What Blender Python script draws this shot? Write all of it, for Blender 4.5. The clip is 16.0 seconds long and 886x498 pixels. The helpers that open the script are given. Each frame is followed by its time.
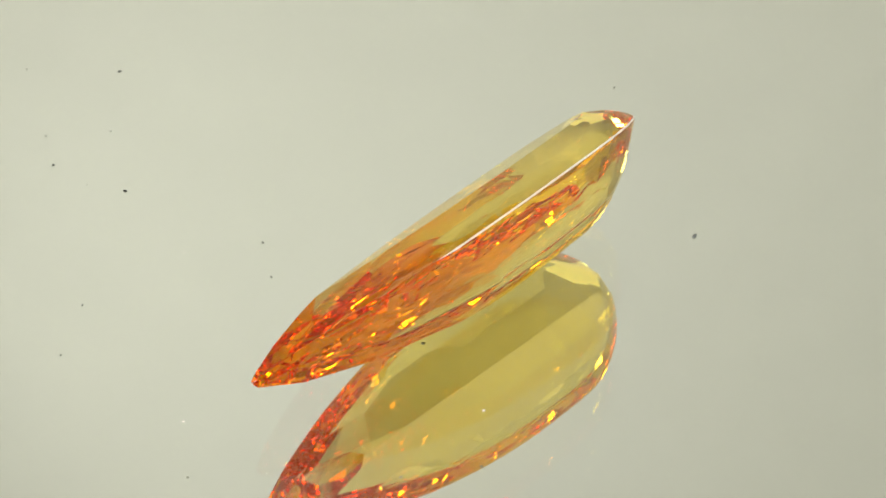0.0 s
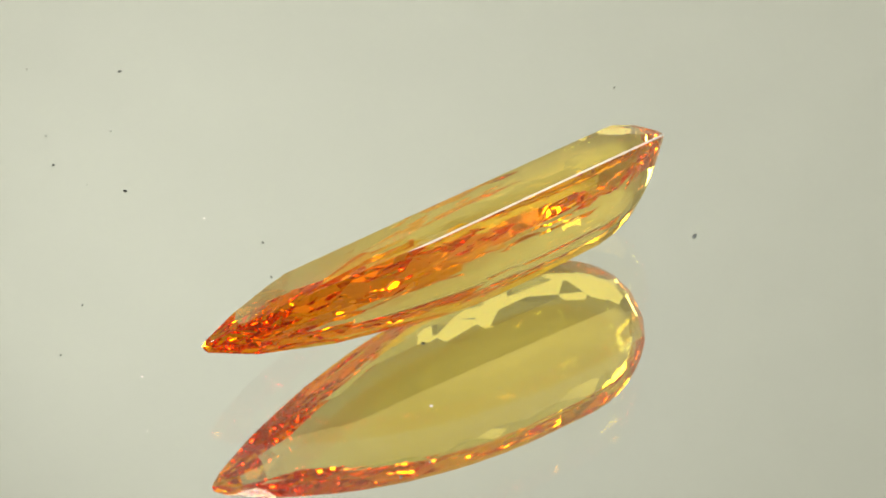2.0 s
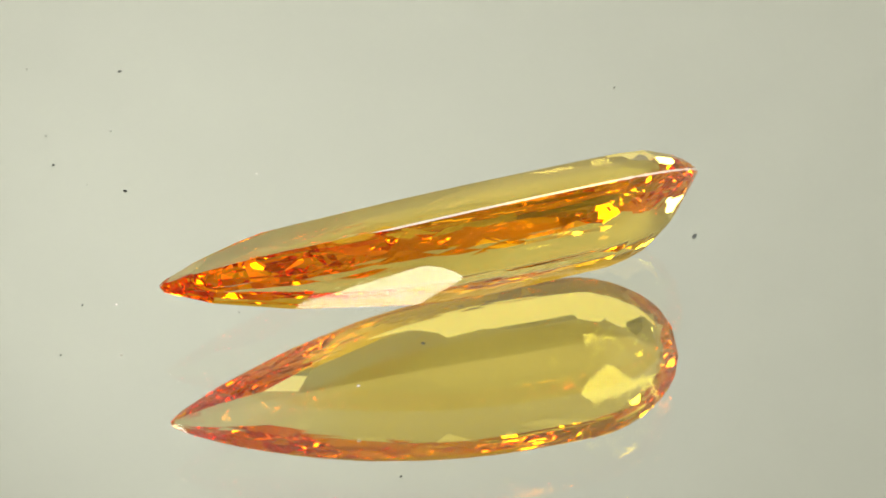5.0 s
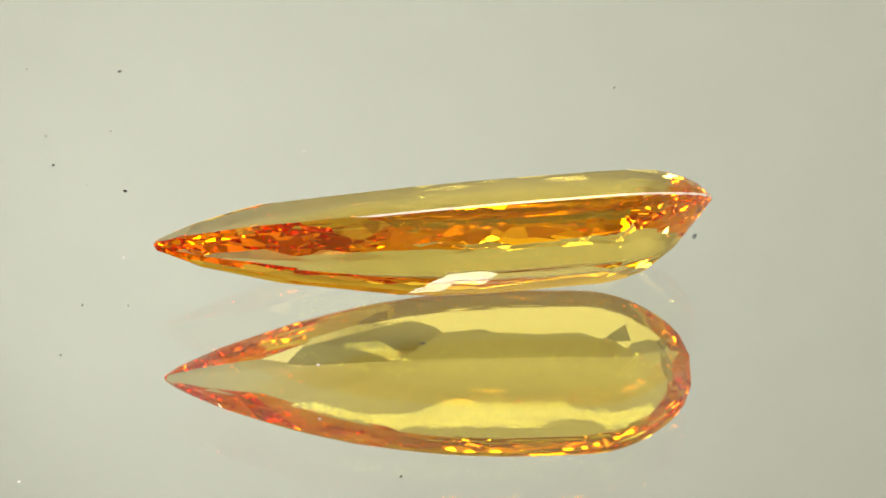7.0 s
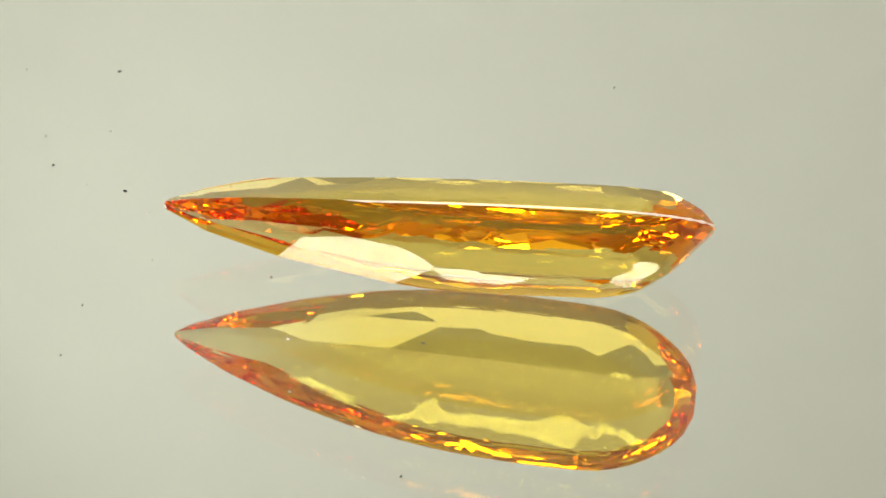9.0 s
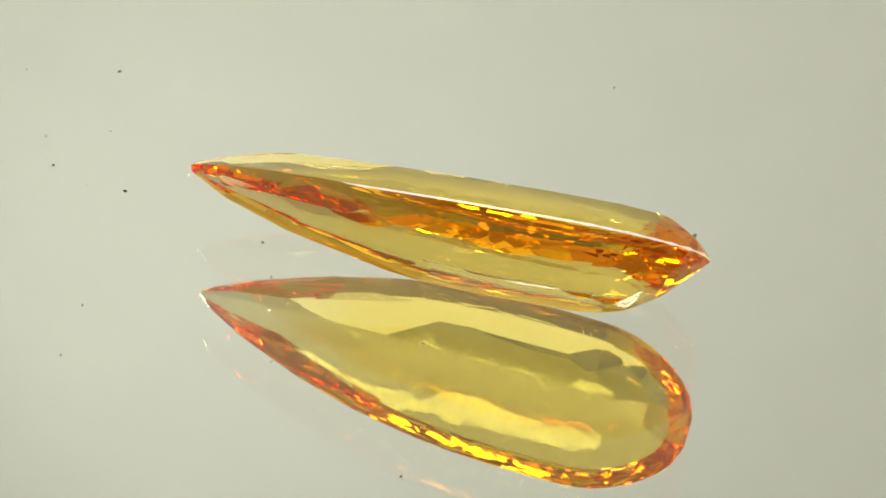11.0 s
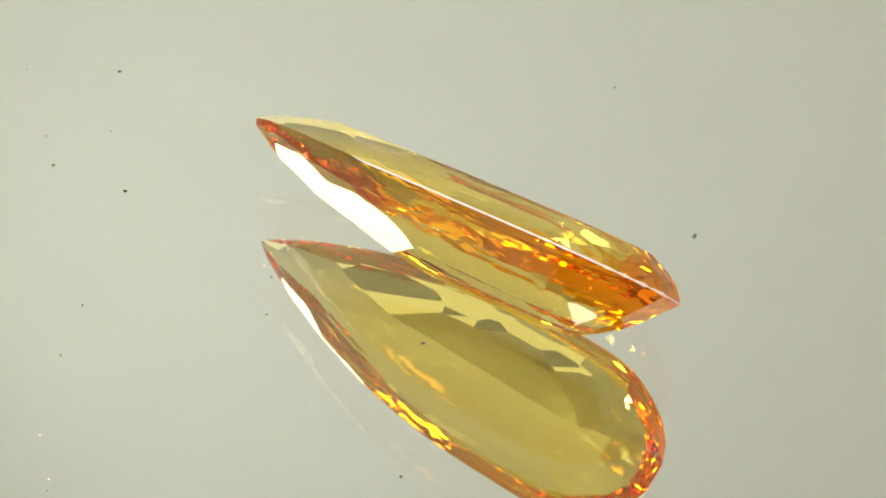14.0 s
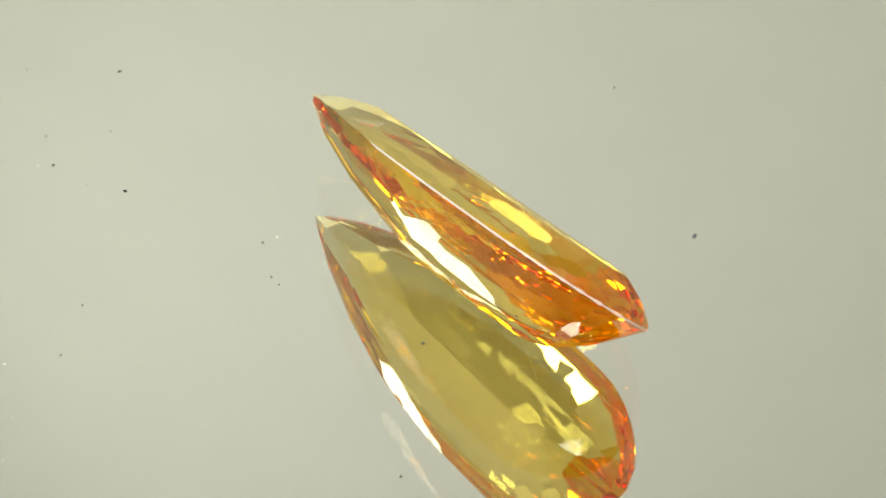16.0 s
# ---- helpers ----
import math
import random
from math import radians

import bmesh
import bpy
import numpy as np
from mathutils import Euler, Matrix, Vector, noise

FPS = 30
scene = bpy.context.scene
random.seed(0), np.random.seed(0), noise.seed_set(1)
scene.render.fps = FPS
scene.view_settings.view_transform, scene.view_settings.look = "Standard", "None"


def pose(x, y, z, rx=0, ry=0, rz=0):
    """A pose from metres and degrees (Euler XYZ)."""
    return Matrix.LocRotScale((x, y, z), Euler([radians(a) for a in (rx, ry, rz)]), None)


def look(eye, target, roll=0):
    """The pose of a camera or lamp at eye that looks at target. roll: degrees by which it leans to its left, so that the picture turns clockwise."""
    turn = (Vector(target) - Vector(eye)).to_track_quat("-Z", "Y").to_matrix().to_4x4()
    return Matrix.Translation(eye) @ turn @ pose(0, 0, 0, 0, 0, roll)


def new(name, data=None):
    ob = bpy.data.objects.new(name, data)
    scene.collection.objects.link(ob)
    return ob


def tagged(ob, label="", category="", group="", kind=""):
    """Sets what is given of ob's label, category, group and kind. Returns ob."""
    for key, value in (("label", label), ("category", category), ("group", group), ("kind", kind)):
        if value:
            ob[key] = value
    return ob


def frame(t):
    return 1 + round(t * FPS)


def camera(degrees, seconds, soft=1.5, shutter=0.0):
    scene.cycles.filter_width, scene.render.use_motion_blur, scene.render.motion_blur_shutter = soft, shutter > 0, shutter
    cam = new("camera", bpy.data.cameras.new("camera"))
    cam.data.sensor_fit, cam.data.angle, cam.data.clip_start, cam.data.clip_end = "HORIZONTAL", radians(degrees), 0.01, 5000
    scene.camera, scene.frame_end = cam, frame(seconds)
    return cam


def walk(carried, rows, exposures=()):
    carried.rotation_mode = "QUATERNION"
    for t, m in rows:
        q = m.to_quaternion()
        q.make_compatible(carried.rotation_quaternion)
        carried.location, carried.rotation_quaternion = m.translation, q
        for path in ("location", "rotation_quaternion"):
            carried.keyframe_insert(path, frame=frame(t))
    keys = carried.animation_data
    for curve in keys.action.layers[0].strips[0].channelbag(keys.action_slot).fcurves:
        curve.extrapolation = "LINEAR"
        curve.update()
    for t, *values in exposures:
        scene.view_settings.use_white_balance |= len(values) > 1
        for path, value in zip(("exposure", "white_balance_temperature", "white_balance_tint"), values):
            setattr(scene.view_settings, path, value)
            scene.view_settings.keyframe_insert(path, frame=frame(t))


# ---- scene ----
# ---- camera ----
MM = 0.001
TURN_RATE, TURN_DRIFT = -6.609, -0.0247  # turntable, degrees per second and its slow change
cam = camera(26.23, 16.0, soft=1.6)
EYE = (0.0, -85.69 * MM, 58.95 * MM)
AIM = (-2.302 * MM, 4.757 * MM, -1.62 * MM)
VIEW = look(EYE, AIM, 1.04)
walk(cam, [(0.0, VIEW), (16.0, VIEW)], exposures=[(0.0, -0.56), (12.0, -0.56), (16.0, -0.64)])

# ---- light ----
world = bpy.data.worlds.new("studio_dark")
scene.world = world
scene.cycles.max_bounces = scene.cycles.transmission_bounces = scene.cycles.glossy_bounces = 32
world.use_nodes = True
world.node_tree.nodes["Background"].inputs["Color"].default_value = (0.9, 0.95, 1.0, 1)
world.node_tree.nodes["Background"].inputs["Strength"].default_value = 0.02


def area_lamp(name, eye, target, w, h, watts, colour):
    data = bpy.data.lights.new(name, "AREA")
    data.shape, data.size, data.size_y = "RECTANGLE", w, h
    data.energy, data.color = watts, colour
    ob = new(name, data)
    ob.matrix_world = look(eye, target)
    return ob


WHITE = (1.0, 0.985, 0.95)
# added fill panel spanning the roof, evens the brightness seen through the stone
area_lamp("overhead_fill", (0.0, 0.05, 1.09), (0.0, 0.05, 0.0), 0.98, 1.06, 3.5, WHITE)
area_lamp("front_softbox", (0.0, -0.19, 0.50), (0.0, 0.05, 0.0), 0.50, 0.07, 5.4, WHITE)
area_lamp("side_softbox", (-0.38, 0.28, 0.44), (0.0, 0.22, 0.41), 0.16, 0.18, 3.9, WHITE)


# ---- materials ----
def material(name):
    m = bpy.data.materials.new(name)
    m.use_nodes = True
    nt = m.node_tree
    nt.nodes.clear()
    out = nt.nodes.new("ShaderNodeOutputMaterial")
    return m, nt, out


def link(nt, a, ao, b, bi):
    nt.links.new(a.outputs[ao], b.inputs[bi])


def topaz():
    """Transparent stone: tinted where light enters and leaves; paler towards the tip and deeper where it is thrown back
    inside, tints that stand in for short and long light paths; its outer gloss is white.
    """
    m, nt, out = material("orange_topaz")
    body, gloss = nt.nodes.new("ShaderNodeBsdfRefraction"), nt.nodes.new("ShaderNodeBsdfGlossy")
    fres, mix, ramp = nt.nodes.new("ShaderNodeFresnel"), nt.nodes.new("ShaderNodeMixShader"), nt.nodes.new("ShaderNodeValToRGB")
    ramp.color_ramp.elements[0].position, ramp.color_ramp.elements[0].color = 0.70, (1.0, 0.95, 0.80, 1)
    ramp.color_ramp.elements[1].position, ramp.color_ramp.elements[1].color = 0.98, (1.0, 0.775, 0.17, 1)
    # paler tip tint painted in for the short light path through thin stone
    co, xyz, along, tip_tint = (nt.nodes.new("ShaderNode" + k) for k in ("TexCoord", "SeparateXYZ", "MapRange", "ValToRGB"))
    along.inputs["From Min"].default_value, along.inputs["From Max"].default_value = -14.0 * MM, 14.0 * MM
    tip_tint.color_ramp.elements[0].position, tip_tint.color_ramp.elements[0].color = 0.0, (1.0, 0.95, 0.74, 1)
    tip_tint.color_ramp.elements[1].position, tip_tint.color_ramp.elements[1].color = 0.36, (1.0, 0.885, 0.44, 1)
    link(nt, co, "Object", xyz, 0), link(nt, xyz, "X", along, "Value"), link(nt, along, 0, tip_tint, 0), link(nt, tip_tint, 0, body, "Color")
    body.inputs["Roughness"].default_value = gloss.inputs["Roughness"].default_value = 0.0
    body.inputs["IOR"].default_value = fres.inputs["IOR"].default_value = 1.63
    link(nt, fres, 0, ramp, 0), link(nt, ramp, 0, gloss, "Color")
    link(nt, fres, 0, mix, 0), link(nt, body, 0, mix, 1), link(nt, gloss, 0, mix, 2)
    link(nt, mix, 0, out, 0)
    return m


def bright_rim():
    """The girdle: pale, rough, half transparent, with its bright reflection put into the colour."""
    m, nt, out = material("rim_highlight")
    p = nt.nodes.new("ShaderNodeBsdfPrincipled")
    # near-white base paints in the bright line that the polished rim reflects
    p.inputs["Base Color"].default_value = (1.0, 0.97, 0.88, 1)
    p.inputs["Roughness"].default_value = 0.35
    p.inputs["IOR"].default_value = 1.63
    p.inputs["Transmission Weight"].default_value = 0.5
    link(nt, p, 0, out, 0)
    return m


def clear_glass():
    m, nt, out = material("float_glass")
    glass = nt.nodes.new("ShaderNodeBsdfGlass")
    glass.inputs["Color"].default_value = (0.975, 0.99, 0.975, 1)
    glass.inputs["Roughness"].default_value = 0.0
    glass.inputs["IOR"].default_value = 1.5
    link(nt, glass, 0, out, 0)
    return m


def silver():
    m, nt, out = material("silvering")
    g = nt.nodes.new("ShaderNodeBsdfGlossy")
    g.inputs["Color"].default_value = (0.97, 0.97, 0.95, 1)
    g.inputs["Roughness"].default_value = 0.0
    link(nt, g, 0, out, 0)
    return m


def matt(name, colour, rough=0.8, scale=40.0, amount=0.06, bump=0.05):
    """A matt surface with faint mottling at two scales and a fine relief."""
    m, nt, out = material(name)
    p = nt.nodes.new("ShaderNodeBsdfPrincipled")
    co = nt.nodes.new("ShaderNodeTexCoord")
    n1, n2 = nt.nodes.new("ShaderNodeTexNoise"), nt.nodes.new("ShaderNodeTexNoise")
    n1.inputs["Scale"].default_value, n2.inputs["Scale"].default_value = scale, scale * 0.12
    mix, ramp = nt.nodes.new("ShaderNodeMath"), nt.nodes.new("ShaderNodeValToRGB")
    mix.operation = "MULTIPLY"
    link(nt, co, "Object", n1, "Vector"), link(nt, co, "Object", n2, "Vector")
    link(nt, n1, "Fac", mix, 0), link(nt, n2, "Fac", mix, 1)
    ramp.color_ramp.elements[0].color = (*[c * (1 - amount) for c in colour], 1)
    ramp.color_ramp.elements[1].color = (*[min(1, c * (1 + amount)) for c in colour], 1)
    ramp.color_ramp.elements[0].position, ramp.color_ramp.elements[1].position = 0.1, 0.45
    link(nt, mix, 0, ramp, 0), link(nt, ramp, 0, p, "Base Color")
    p.inputs["Roughness"].default_value = rough
    b = nt.nodes.new("ShaderNodeBump")
    b.inputs["Strength"].default_value, b.inputs["Distance"].default_value = bump, 0.0005
    link(nt, n1, "Fac", b, "Height"), link(nt, b, 0, p, "Normal")
    link(nt, p, 0, out, 0)
    return m


TOPAZ, BRIGHT_RIM, GLASS, SILVER = topaz(), bright_rim(), clear_glass(), silver()
BACKDROP = matt("grey_backdrop_paper", (0.50, 0.488, 0.445), 0.9, 300.0, 0.02)
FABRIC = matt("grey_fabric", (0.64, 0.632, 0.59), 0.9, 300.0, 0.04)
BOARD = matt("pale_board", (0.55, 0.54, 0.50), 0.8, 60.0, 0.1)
# darker than the other walls, standing in for the unlit room
DIM = matt("dim_wall", (0.30, 0.27, 0.25), 0.9, 200.0, 0.06)
DARK_DUST = matt("dark_dust", (0.09, 0.10, 0.10), 0.9, 4000.0, 0.3)
GREY_DUST = matt("grey_dust", (0.17, 0.17, 0.16), 0.9, 4000.0, 0.3)
FAINT_DUST = matt("faint_dust", (0.27, 0.27, 0.25), 0.9, 4000.0, 0.2)
PALE_DUST = matt("pale_dust", (0.95, 0.84, 0.8), 0.6, 4000.0, 0.1)
PALE_DUST.node_tree.nodes["Principled BSDF"].inputs["Transmission Weight"].default_value = 0.5


# ---- mesh helpers ----
def mesh_object(name, bm, mat, parent=None):
    bmesh.ops.recalc_face_normals(bm, faces=bm.faces)
    me = bpy.data.meshes.new(name)
    bm.to_mesh(me)
    bm.free()
    me.materials.append(mat)
    ob = new(name, me)
    if parent:
        ob.parent = parent
    return ob


def box(bm, x0, y0, z0, x1, y1, z1, bevel=0.0):
    made = bmesh.ops.create_cube(bm, size=1.0)["verts"]
    for v in made:
        v.co = ((x0 + x1) / 2 + v.co.x * (x1 - x0), (y0 + y1) / 2 + v.co.y * (y1 - y0), (z0 + z1) / 2 + v.co.z * (z1 - z0))
    if bevel:
        edges = list({e for v in made for e in v.link_edges})
        bmesh.ops.bevel(bm, geom=edges, offset=bevel, segments=2, affect="EDGES")


def slab(name, size, mat, label, bevel=0.0):
    bm = bmesh.new()
    box(bm, *size, bevel)
    return tagged(mesh_object(name, bm, mat), label, name.split("_")[0], kind="structure")


# ---- the mirror, its backdrop and the unseen floor and walls added round it ----
GLASS_T = 3.42 * MM
mirror = tagged(new("mirror_plate"), "clear second-surface glass mirror lying flat under the gemstone", "mirror", kind="structure")
bm = bmesh.new()
box(bm, -0.15, -0.15, -GLASS_T, 0.15, 0.15, 0.0, 0.0004)
mesh_object("glass_sheet", bm, GLASS, mirror)
bm = bmesh.new()
box(bm, -0.15, -0.15, -GLASS_T - 0.0006, 0.15, 0.15, -GLASS_T - 0.00005)
mesh_object("silver_coating", bm, SILVER, mirror)

# never in view; pale so that it bounces light onto the low walls
slab("floor", (-0.5, -0.5, -0.03, 0.5, 0.6, -GLASS_T - 0.0007), BOARD, "unseen floor under the mirror, pale to bounce light upwards")
slab("wall_north", (-0.5, 0.6, -0.03, 0.5, 0.61, 1.1), BACKDROP, "plain grey paper backdrop")
# side walls and roof are out of view, added to throw light back
slab("wall_west", (-0.51, -0.5, -0.03, -0.5, 0.61, 1.1), FABRIC, "plain grey side wall, added out of view to return light")
slab("wall_east", (0.5, -0.5, -0.03, 0.51, 0.61, 1.1), FABRIC, "plain grey side wall, added out of view to return light")
slab("ceiling", (-0.51, -0.51, 1.1, 0.51, 0.61, 1.11), FABRIC, "plain grey roof, added out of view to return light")
# out of view; its dim tone puts dark facets into the stone
slab("wall_south", (-0.51, -0.51, -0.03, 0.51, -0.5, 1.1), DIM, "plain wall added behind the camera, dim to darken the stone's reflections")

# ---- the gemstone ----
HALF_L, HALF_W = 14.952, 4.68
TILT = -41.29


def outline(s):
    """Half width of the pear at s (0 tip, 1 round head)."""
    s = max(0.0, min(1.0, s))
    a, b = 0.739, 0.388
    peak = a / (a + b)
    return HALF_W * (s / peak) ** a * ((1 - s) / (1 - peak)) ** b * (1 + 0.077 * math.exp(-((s - 0.86) / 0.1) ** 2))


def rim(theta):
    """A point of the girdle and the outward normal there; theta from 0 at the tip to pi at the head."""
    def at(a):
        s = (1 - math.cos(a)) / 2
        return Vector((-HALF_L + 2 * HALF_L * s, outline(s)))
    h = 1e-3
    p, d = at(theta), at(min(math.pi, theta + h)) - at(max(0.0, theta - h))
    n = Vector((-d.y, d.x)).normalized()
    return p, n, (1 - math.cos(theta)) / 2


# slope in degrees, inset as a share of the half width, facets along a flank, shift of the row
PAVILION = [(56.95, 0.000, 26, 0.5), (55.00, 0.028, 13, 0.0), (52.58, 0.099, 13, 0.5), (50.04, 0.183, 13, 0.0), (44.55, 0.263, 13, 0.5), (42.00, 0.338, 13, 0.0), (39.74, 0.451, 12, 0.5), (32.45, 0.579, 11, 0.0), (27.38, 0.723, 9, 0.5)]
CROWN = [(52.41, 0.000, 26, 0.5), (47.24, 0.031, 13, 0.0), (39.26, 0.085, 13, 0.5), (29.38, 0.192, 13, 0.0), (25.57, 0.397, 11, 0.5)]
TABLE_Z = 1.680
LEAN, TIP_LEAN, CROWN_LEAN, KEEL_LEAN = 16.56, 53.83, 21.94, 0.577


def spread(count, shift):
    """Facet places along one flank, half by angle and half by length."""
    out = []
    for i in range(count + (shift == 0)):
        u = (i + shift) / count
        out.append(math.acos(1 - 2 * (0.5 * u + 0.25 * (1 - math.cos(math.pi * u)))))
    return out


def facet_planes():
    """A point and an outward normal for each ground facet, in millimetres."""
    girdle, out = 0.055, []
    ends = (0.04, math.pi - 0.002)
    for theta in spread(32, 0.5):
        p, n, s = rim(min(max(theta, ends[0]), ends[1]))
        out += [(Vector((p.x, p.y * f, 0)), Vector((n.x, n.y * f, 0))) for f in (1, -1)]
    for side, tiers in ((1, CROWN), (-1, PAVILION)):
        drop = 0.0
        for i, (slope, inset, count, shift) in enumerate(tiers):
            if i:
                drop += (inset - tiers[i - 1][1]) * math.tan(radians(tiers[i - 1][0]))
            for theta in spread(count, shift):
                p, n, s = rim(min(max(theta, ends[0]), ends[1]))
                reach = HALF_W * min(1.0, s / 0.4 + 0.02)
                lean = CROWN_LEAN * max(0.0, 0.4 - s)
                if side < 0:
                    lean = (LEAN * (0.5 - s) + TIP_LEAN * max(0.0, 0.4 - s)) * (KEEL_LEAN if i == len(tiers) - 1 else 1.0)
                a = radians(slope + lean)
                for f in (1, -1):
                    q = Vector((p.x - n.x * inset * reach, (p.y - n.y * inset * reach) * f, side * (girdle + drop * reach)))
                    b = a + radians(random.uniform(-0.25, 0.25))
                    out.append((q, Vector((n.x * math.sin(b), n.y * math.sin(b) * f, side * math.cos(b)))))
    out.append((Vector((HALF_L + 0.04, 0, 0)), Vector((1, 0, 0))))
    out.append((Vector((-HALF_L + 0.03, 0, 0)), Vector((-1, 0, 0))))
    return out


def gemstone():
    """The stone is ground from a block, facet by facet; table, crown, girdle and pavilion are its parts."""
    bm = bmesh.new()
    box(bm, -HALF_L - 1, -HALF_W - 1, -9, HALF_L + 1, HALF_W + 1, TABLE_Z)
    for point, normal in facet_planes():
        geom = list(bm.verts) + list(bm.edges) + list(bm.faces)
        got = bmesh.ops.bisect_plane(bm, geom=geom, dist=1e-5, plane_co=point, plane_no=normal, clear_outer=True)
        edges = [e for e in got["geom_cut"] if isinstance(e, bmesh.types.BMEdge)]
        if len(edges) > 2:
            bmesh.ops.edgenet_fill(bm, edges=edges)
    bmesh.ops.remove_doubles(bm, verts=bm.verts, dist=0.004)
    bmesh.ops.scale(bm, vec=(MM, MM, MM), verts=bm.verts)
    bmesh.ops.recalc_face_normals(bm, faces=bm.faces)
    bm.normal_update()
    shares = {"table": [], "crown": [], "girdle": [], "pavilion": []}
    for f in bm.faces:
        z = f.normal.z
        kind = "girdle" if abs(z) < 0.02 else "table" if z > 0.999 else "crown" if z > 0 else "pavilion"
        shares[kind].append([v.co.copy() for v in f.verts])
    bm.free()
    stone = tagged(new("gemstone"), "long pear-cut orange-yellow transparent topaz leaning on its side on the mirror", "gemstone")
    labels = {"table": "flat polished top facet", "crown": "pale yellow faceted upper side",
              "girdle": "thin rim, whitened to carry its bright reflection", "pavilion": "deep faceted underside, orange near the rim"}
    corners = []
    for kind, faces in shares.items():
        me = bpy.data.meshes.new(kind)
        verts, index, polys = [], {}, []
        for co_list in faces:
            poly = []
            for co in co_list:
                key = tuple(co)
                if key not in index:
                    index[key] = len(verts)
                    verts.append(key)
                poly.append(index[key])
            polys.append(poly)
        me.from_pydata(verts, [], polys)
        me.materials.append(BRIGHT_RIM if kind == "girdle" else TOPAZ)
        ob = new(kind, me)
        ob.parent = stone
        tagged(ob, labels[kind])
        corners += [Vector(v) for v in verts]
    return stone, corners


LIE = pose(0, 0, 0, 0, 0, 1.194) @ pose(0, 0, 0, 0, -2.55) @ pose(0, 0, 0, TILT)
gem, corners = gemstone()
low = min((LIE @ c).z for c in corners)
GEM_AT = pose(-2.743 * MM, 0.06 * MM, -low + 0.00002) @ LIE


# ---- dust ----
def fleck(name, mat, r, stretch, flat, seed, parent=None):
    """An uneven grain of dust, r millimetres across its half."""
    rng = random.Random(seed)
    bm = bmesh.new()
    bmesh.ops.create_icosphere(bm, subdivisions=2, radius=1.0)
    for v in bm.verts:
        k = 1 + rng.uniform(-0.22, 0.22)
        v.co = (v.co.x * r * k * MM, v.co.y * r * k * stretch * MM, v.co.z * flat * MM)
    return mesh_object(name, bm, mat, parent)


# x, y, half width and length to width of the dark flecks, stand-ins for sensor dust set on the mirror's silvering
FLECKS = [(-24.31, 24.33, 0.100, 1.2), (-26.28, 12.43, 0.081, 1.0), (-21.44, 9.79, 0.075, 1.4), (-27.44, 15.84, 0.056, 1.0),
         (-30.47, 24.23, 0.062, 1.0), (-29.02, 27.80, 0.050, 1.0), (-27.59, 26.93, 0.044, 1.2), (-23.81, 10.33, 0.050, 1.0),
         (-23.55, 16.64, 0.050, 1.3), (-21.75, -1.77, 0.056, 1.0), (-22.04, -6.29, 0.050, 1.0), (-12.63, 4.84, 0.050, 1.4),
         (-11.77, 1.46, 0.059, 1.0), (8.24, 24.18, 0.053, 2.2), (19.50, 27.87, 0.053, 1.2), (12.22, 6.92, 0.100, 2.0),
         (-3.04, -4.17, 0.075, 1.3), (-3.64, -14.94, 0.056, 1.2), (-13.15, -1.94, 0.037, 1.0), (24.00, 34.10, 0.037, 1.0)]
for i, (x, y, r, k) in enumerate(FLECKS):
    mat = DARK_DUST if r > 0.09 and k > 1.9 else GREY_DUST if r > 0.07 else FAINT_DUST
    ob = fleck("dark_fleck", mat, r * 1.2, k, 0.02, i, mirror)
    ob.matrix_basis = pose(x * MM, (y - 0.115) * MM, -GLASS_T - 0.00002, 0, 0, -25 if k > 1.9 else 40 * i)
    tagged(ob, "tiny dark fleck standing in for sensor dust")

# bright grains that ride on the turning glass, as they lie at 8 s
GRAINS = [(-19.60, 2.72, 0.055), (-9.50, 13.60, 0.045), (-9.16, -7.69, 0.07), (-23.36, -15.87, 0.06), (-6.31, -25.13, 0.055), (-3.41, -26.83, 0.05)]
grains = []
for i, (x, y, r) in enumerate(GRAINS):
    ob = fleck("dust_grain", PALE_DUST, r, 1.3, r * 0.6, 50 + i)
    tagged(ob, "tiny pale grain of dust on the mirror glass", "dust", group="dust on the mirror")
    grains.append((ob, pose(x * MM, y * MM, r * 0.6 * MM, 0, 0, 35 * i)))


def turned(t):
    u = t - 8.0
    return pose(0, 0, 0, 0, 0, TURN_RATE * u + TURN_DRIFT * u * u)


def motions():
    times = [0.5 * i for i in range(33)]
    walk(gem, [(t, turned(t) @ GEM_AT) for t in times])
    for ob, at in grains:
        walk(ob, [(t, turned(t) @ at) for t in times])


motions()
